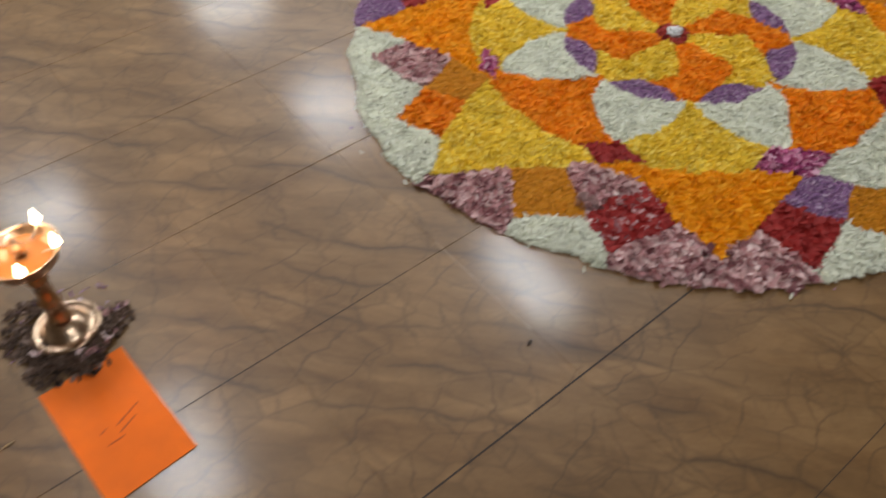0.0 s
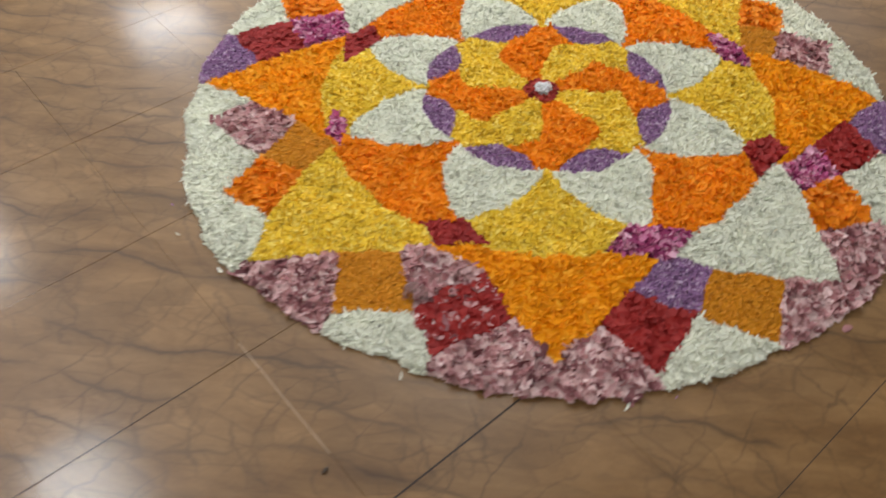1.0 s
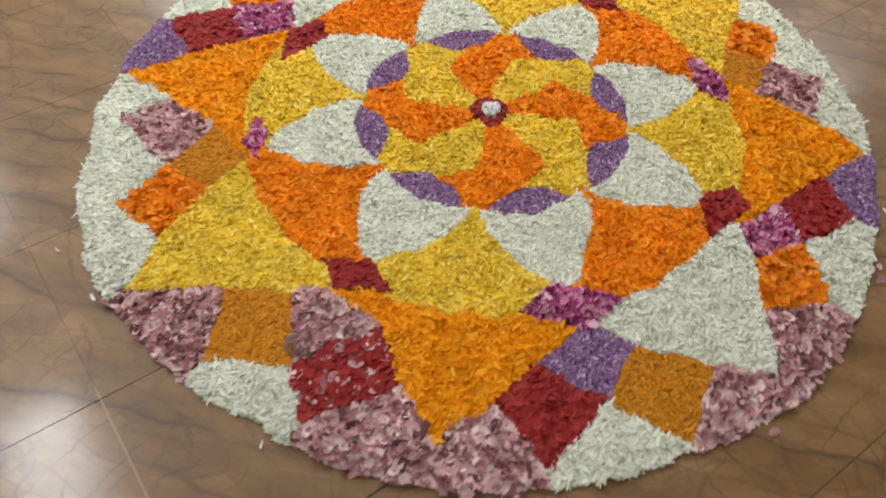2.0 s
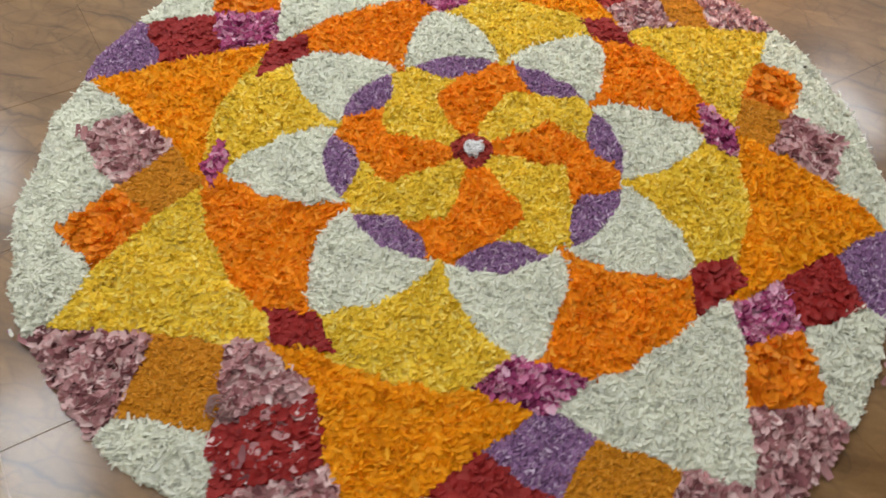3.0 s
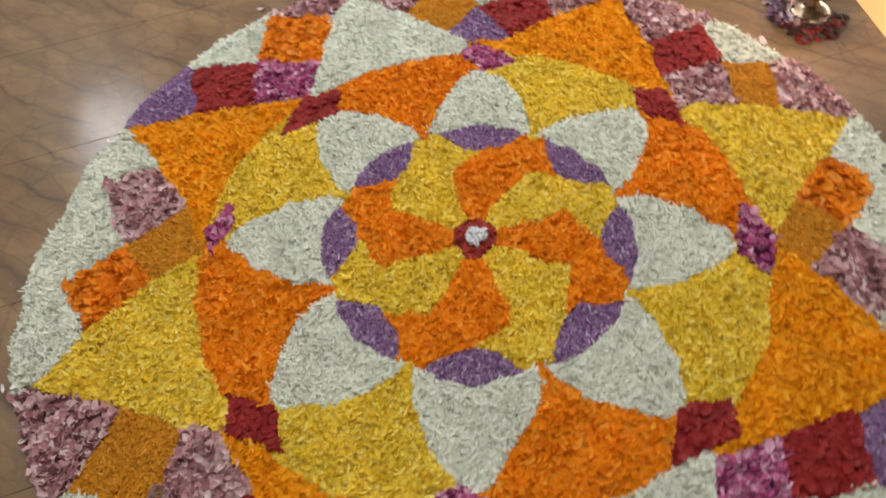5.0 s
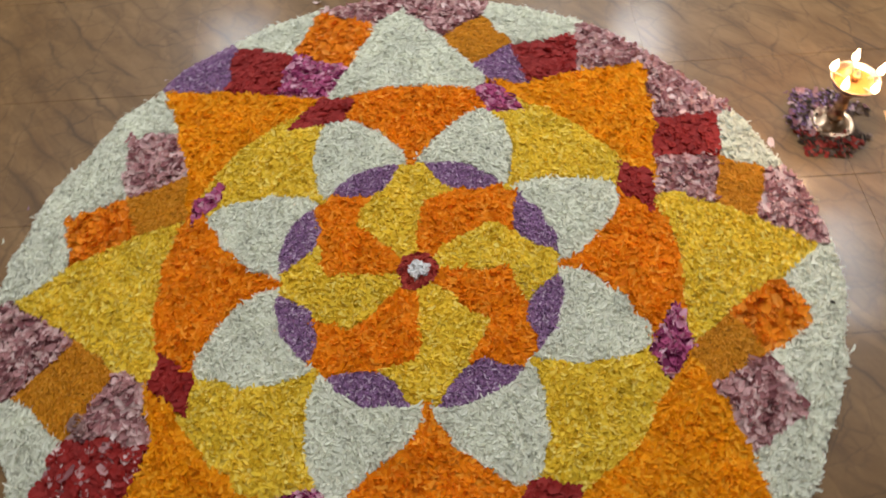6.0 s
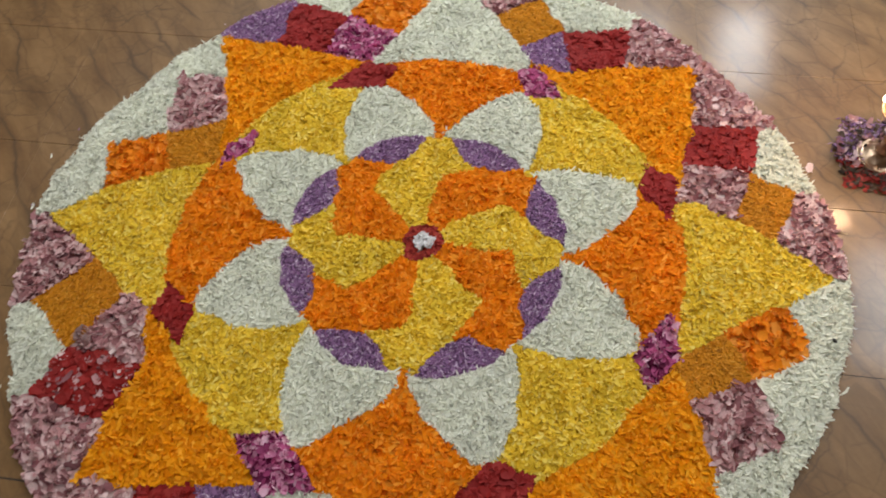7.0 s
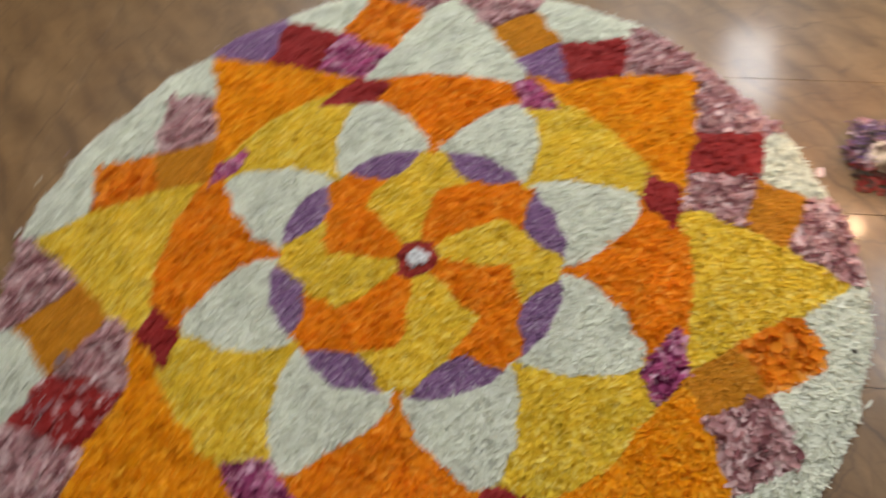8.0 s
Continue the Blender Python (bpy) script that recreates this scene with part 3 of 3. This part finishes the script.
# ---- oil lamps ----
def oil_lamp(x, y, turn, girth, height, power, label):
    """A turned brass lamp with five burning wicks; girth and height scale its profile."""
    lamp = new("oil_lamp")
    lamp.matrix_world = Matrix.Translation((x, y, 0)) @ Matrix.Rotation(turn, 4, "Z")

    def turned(pairs, steps=44):
        return lathe([(r * girth, z * height) for r, z in pairs], steps)

    part("base", turned([(0.052, 0.0), (0.064, 0.001), (0.067, 0.005), (0.066, 0.010), (0.062, 0.013), (0.057, 0.012), (0.054, 0.008), (0.048, 0.009), (0.042, 0.015), (0.034, 0.026), (0.022, 0.034), (0.016, 0.037)]), BRASS, lamp, "turned brass foot", True)
    part("stem", turned([(0.016, 0.036), (0.024, 0.041), (0.023, 0.048), (0.019, 0.054), (0.0175, 0.085), (0.020, 0.090), (0.020, 0.095), (0.0165, 0.100), (0.0145, 0.145), (0.020, 0.152), (0.020, 0.157), (0.015, 0.165), (0.022, 0.186)]), BRASS, lamp, "", True)
    bowl = part("bowl", turned([(0.016, 0.184), (0.040, 0.189), (0.056, 0.202), (0.064, 0.220), (0.068, 0.228), (0.069, 0.231), (0.065, 0.231), (0.061, 0.226), (0.050, 0.210), (0.028, 0.203), (0.004, 0.202)]), BRASS, lamp, "deep brass oil bowl", True)
    part("oil", turned([(0.001, 0.2165), (0.0535, 0.2165), (0.0535, 0.217), (0.001, 0.217)]), OIL, bowl, "amber lamp oil")
    part("finial", turned([(0.010, 0.203), (0.007, 0.228), (0.012, 0.238), (0.007, 0.250), (0.003, 0.262)], 24), BRASS, lamp, "", True)
    top = 0.226 * height
    for i in range(5):
        a = 2 * math.pi * i / 5
        wick = box(0.030, 0.0036, 0.0036, 0.001)
        bmesh.ops.transform(wick, matrix=Matrix.Rotation(a, 4, "Z") @ Matrix.Translation((0.054 * girth, 0, top - 0.002)) @ Matrix.Rotation(-0.25, 4, "Y"), verts=wick.verts)
        w = part("wick", wick, WICK, lamp)
        fl = lathe([(0.001, 0.0), (0.0065, 0.005), (0.0080, 0.011), (0.0066, 0.018), (0.0036, 0.026), (0.0015, 0.032), (0.0004, 0.036)], 16)
        bmesh.ops.transform(fl, matrix=Matrix.Translation((0.066 * girth * math.cos(a), 0.066 * girth * math.sin(a), top + 0.004)) @ Matrix.Rotation(0.10 * math.sin(3 * a), 4, "X"), verts=fl.verts)
        part("flame", fl, FLAME, w, "burning yellow flame", True)
    glow = bpy.data.lights.new("lamp_flames", "POINT")
    glow.energy, glow.color, glow.shadow_soft_size = power, (1.0, 0.60, 0.33), 0.03
    g = new("lamp_flames", glow)
    g.location = (x, y, 0.30 * height + 0.06)
    return tagged(lamp, label, "oil lamp", "oil lamps")


LAMP_A, LAMP_B = (-1.213, -1.175), (0.436, 1.012)
oil_lamp(*LAMP_A, 0.3, 1.0, 1.0, 1.1, "tall lit brass oil lamp beside an orange paper sheet")
oil_lamp(*LAMP_B, 0.9, 0.82, 0.66, 3.8, "short lit brass oil lamp standing in purple and red petals")


def petal_ring(x, y, colours, label, seed, foot=0.056):
    """Loose petals heaped round a lamp's foot."""
    rng = np.random.default_rng(seed)
    vs, qs, sl, mats, base = [], [], [], [], 0
    for j, (colour, count, a0, a1) in enumerate(colours):
        a = np.radians(rng.uniform(a0, a1, count))
        r = rng.uniform(foot + 0.004, foot + 0.060, count) * (1 + 0.12 * np.sin(3 * a + seed) + 0.08 * np.sin(7 * a)) + rng.normal(0, 0.005, count)
        xy = np.stack([x + r * np.cos(a), y + r * np.sin(a)], -1)
        v, q, per = petal_cloud(xy, 0.002 + 0.006 * rng.random(count) * np.clip((0.14 - r) / 0.06, 0, 1), colour, rng)
        vs.append(v), qs.append(q + base), sl.append(np.full(len(q), j))
        mats.append(PETALS[colour])
        base += len(v)
    ob = new("petal_ring", quads_mesh("petal_ring", np.concatenate(vs), np.concatenate(qs), mats, np.concatenate(sl)))
    return tagged(ob, label, "petals", "petal rings", "stuff")


# most of the first heap is coloured darker to stand for the bowl's shade
petal_ring(*LAMP_A, [("wilted", 430, -120, 45), ("wilted", 170, 150, 250), ("mauve", 14, -110, 60), ("purple", 36, -60, 240)], "heap of dark wilted petals round the lamp's foot", 11, 0.060)
petal_ring(*LAMP_B, [("purple", 420, 80, 250), ("wilted", 170, 60, 380), ("mauve", 22, 60, 260), ("crimson", 150, -120, -5)], "purple and red petals round the lamp's foot", 12, 0.048)


# ---- paper sheets ----
def paper_sheet(corner, along, wide, longs, mat, label, seed):
    """A sheet from one corner, along a direction, wide to its right."""
    rng = random.Random(seed)
    d = Vector((along[0], along[1], 0)).normalized()
    e = Vector((d.y, -d.x, 0))
    nu, nv = 9, 13
    bm = bmesh.new()
    grid = []
    for i in range(nu):
        row = []
        for j in range(nv):
            s, t = i / (nu - 1), j / (nv - 1)
            lift = 0.0008 + 0.0008 * abs(s - 0.5) ** 2.2 * 3 + 0.0006 * abs(t - 0.45) ** 2 * 3 + rng.uniform(0, 0.0002)
            row.append(bm.verts.new(e * (wide * s) + d * (longs * t) + Vector((0, 0, lift))))
        grid.append(row)
    for i in range(nu - 1):
        for j in range(nv - 1):
            bm.faces.new((grid[i][j], grid[i + 1][j], grid[i + 1][j + 1], grid[i][j + 1]))
    bmesh.ops.recalc_face_normals(bm, faces=bm.faces)
    bmesh.ops.solidify(bm, geom=bm.faces[:], thickness=0.0004)
    me = bpy.data.meshes.new("paper_sheet")
    bm.to_mesh(me)
    bm.free()
    me.materials.append(mat)
    ob = new("paper_sheet", me)
    ob.location = (corner[0], corner[1], 0)
    tagged(ob, label, "paper sheet", "paper sheets")
    for t, s, length in ((0.50, 0.36, 0.052), (0.57, 0.42, 0.040), (0.52, 0.66, 0.014), (0.63, 0.60, 0.030)):
        stroke = box(length, 0.0026, 0.0008, 0.0003)
        turn = math.atan2(e.y, e.x) + rng.uniform(-0.2, 0.5)
        place = e * (wide * s) + d * (longs * t) + Vector((0, 0, 0.0014))
        bmesh.ops.transform(stroke, matrix=Matrix.Translation(place) @ Matrix.Rotation(turn, 4, "Z"), verts=stroke.verts)
        part("writing_stroke", stroke, INK, ob, "faint dark red pen stroke")
    return ob


paper_sheet((-1.092, -1.201), (0.776, -0.63), 0.163, 0.284, ORANGE_PAPER, "bright orange paper sheet with faint pen strokes on the floor", 1)
paper_sheet((0.684, 0.908), (-0.61, 0.79), 0.20, 0.285, PEACH_PAPER, "pale peach paper sheet lying beside the lamp", 2)


# ---- small things ----
def rose_bud():
    rng = random.Random(7)
    x, y = -0.222, -0.702
    bud = new("rose_bud")
    bud.matrix_world = Matrix.Translation((x, y, 0.013)) @ Matrix.Rotation(0.45, 4, "X")
    for ring in range(4):
        count = 3 + ring
        for i in range(count):
            a = 2 * math.pi * i / count + ring * 0.9 + rng.uniform(-0.4, 0.4)
            rad, h = 0.005 + ring * 0.0058, (0.019 - ring * 0.0035) * rng.uniform(0.75, 1.2)
            flare, span = rng.uniform(1.02, 1.28), rng.uniform(0.34, 0.46)
            bm, prev = bmesh.new(), None
            for k in range(7):
                b = a + (k - 3) * span * 0.67
                off = rad * rng.uniform(0.96, 1.04)
                row = [bm.verts.new((off * f * math.cos(b), off * f * math.sin(b), h * t * (1 - 0.07 * (k - 3) ** 2 * t))) for f, t in ((1, 0), ((1 + flare) / 2 * 1.04, 0.55), (flare, 1))]
                if prev:
                    for q in range(2):
                        bm.faces.new((prev[q], row[q], row[q + 1], prev[q + 1]))
                prev = row
            part("petal", bm, BUD, bud, smooth=True)
    return tagged(bud, "pale dried rose bud lying on the petals", "rose bud")


rose_bud()


def dark_seed():
    bm = bmesh.new()
    bmesh.ops.create_icosphere(bm, subdivisions=2, radius=0.004)
    bmesh.ops.scale(bm, vec=(1.5, 0.9, 0.8), verts=bm.verts)
    for v in bm.verts:
        v.co *= 1 + 0.12 * math.sin(v.co.x * 900 + v.co.y * 700)
    me = bpy.data.meshes.new("seed")
    bm.to_mesh(me)
    bm.free()
    me.materials.append(SEED)
    ob = new("seed", me)
    x, y = 0.694, 0.553
    ob.location = (x, y, 0.012)
    return tagged(ob, "small dark seed lying on white petals", "seed")


dark_seed()


def floor_crumb(x, y, size, slim, turn, mat, label, seed):
    """A flake of dried plant matter on the tiles."""
    rng = random.Random(seed)
    bm = bmesh.new()
    rows = []
    for k in range(6):
        t = k / 5 - 0.5
        w = size * slim * (1 - (2 * t) ** 2) + 0.0006
        rows.append([bm.verts.new((size * t, w * sgn, 0.0012 + 0.0016 * (1 - (2 * t) ** 2) + rng.uniform(0, 0.0006))) for sgn in (-1, 0, 1)])
    for a, b in zip(rows, rows[1:]):
        for q in range(2):
            bm.faces.new((a[q], b[q], b[q + 1], a[q + 1]))
    bmesh.ops.solidify(bm, geom=bm.faces[:], thickness=0.0006)
    me = bpy.data.meshes.new("dried_flake")
    bm.to_mesh(me)
    bm.free()
    me.materials.append(mat)
    ob = new("dried_flake", me)
    ob.matrix_world = Matrix.Translation((x, y, 0)) @ Matrix.Rotation(turn, 4, "Z")
    return tagged(ob, label, "plant scrap")


floor_crumb(-0.317, -1.084, 0.016, 0.20, 1.1, FLAKE, "small dark dried flake lying on the tiles", 3)
floor_crumb(0.518, 0.770, 0.045, 0.025, 0.6, PALE_STALK, "thin pale stalk lying on the tiles beside the lamp", 4)
floor_crumb(-1.200, -1.425, 0.024, 0.05, 0.9, PALE_STALK, "thin pale stalk lying beside the orange paper", 5)


def stray_petals():
    rng = np.random.default_rng(21)
    vs, qs, sl, mats, base = [], [], [], [], 0
    for j, (colour, count) in enumerate((("white", 7), ("mauve", 6), ("purple", 4))):
        a = rng.uniform(0, 2 * np.pi, count)
        r = rim_radius(np.degrees(a)) + 0.008 + rng.exponential(0.012, count)
        v, q, _ = petal_cloud(np.stack([MIDDLE[0] + r * np.cos(a), MIDDLE[1] + r * np.sin(a)], -1), np.full(count, 0.003), colour, rng)
        vs.append(v), qs.append(q + base), sl.append(np.full(len(q), j))
        mats.append(PETALS[colour])
        base += len(v)
    ob = new("stray_petals", quads_mesh("stray_petals", np.concatenate(vs), np.concatenate(qs), mats, np.concatenate(sl)))
    return tagged(ob, "few stray petals fallen beside the flower carpet", "petals", kind="stuff")


stray_petals()


FLOOR_INVERSE = floor.matrix_basis.inverted()


# ---- floor tiles ----
def tile_verts(cx, cy, top=0.0, low=-0.006, edge=0.0004):
    hx, hy = TILE / 2 - 0.0001, TILE / 2 - 0.0005  # tight butt joints along, wider ones between the rows
    ring = ((-1, -1), (1, -1), (1, 1), (-1, 1))
    return ([(cx + sx * (hx - edge), cy + sy * (hy - edge), top) for sx, sy in ring] + [(cx + sx * hx, cy + sy * hy, top - edge) for sx, sy in ring] + [(cx + sx * hx, cy + sy * hy, low) for sx, sy in ring])


TILE_FACES = [(0, 1, 2, 3)] + [(a + o, a + o + 4, (a + 1) % 4 + o + 4, (a + 1) % 4 + o) for o in (0, 4) for a in range(4)]
tile_mesh = mesh_from("tile", tile_verts(0, 0), TILE_FACES, [TILE_MAT])
far_verts, far_faces = [], []
steps = range(-HALF, HALF + 5)
for i in steps:
    for j in steps:
        u, n = TILE_U + (i + 0.5) * TILE, TILE_N + (j + 0.5) * TILE
        spot = at_tile(u, n)
        if spot.length < 3.3:
            ob = new("tile", tile_mesh)
            ob.parent = floor
            ob.matrix_parent_inverse = FLOOR_INVERSE
            ob.matrix_basis = Matrix.Translation(spot) @ room_turn
        else:
            base = len(far_verts)
            far_verts += tile_verts(u, n)
            far_faces += [tuple(v + base for v in f) for f in TILE_FACES]
far = new("tile_field", mesh_from("tile_field", far_verts, far_faces, [TILE_MAT]))
far.parent = floor
far.matrix_parent_inverse = FLOOR_INVERSE
far.matrix_basis = room_turn
tagged(far, "glossy brown veined floor tiles farther off", kind="stuff")


def joint_line(name, u, n, length, width, mat, label, across=False):
    """Filling that stands out in one joint; across: between the tiles of a row."""
    ob = part(name, box(length, width, 0.0012, 0.0, -0.0009), mat, floor, label)
    ob.matrix_parent_inverse = FLOOR_INVERSE
    ob.matrix_basis = room_turn @ Matrix.Translation((u, n, 0)) @ Matrix.Rotation(math.pi / 2 if across else 0.0, 4, "Z")


joint_line("grime_line", -1.46, TILE_N + TILE, 0.75, 0.0020, GRIME, "dark dirt caught in a tile joint")
joint_line("grime_line", -1.4, TILE_N, 2.4, 0.0036, GRIME, "dark dirt caught in a tile joint")
joint_line("grime_line", 0.0, TILE_N - TILE, 2.8, 0.0016, GRIME, "dark dirt caught in a tile joint")
joint_line("grime_line", 1.35, TILE_N + TILE, 1.7, 0.0016, GRIME, "dark dirt caught in a tile joint")
joint_line("pale_joint", TILE_U - TILE, TILE_N + 0.70 * TILE, 0.30, 0.0015, PALE_GROUT, "pale filling of a tile joint", True)
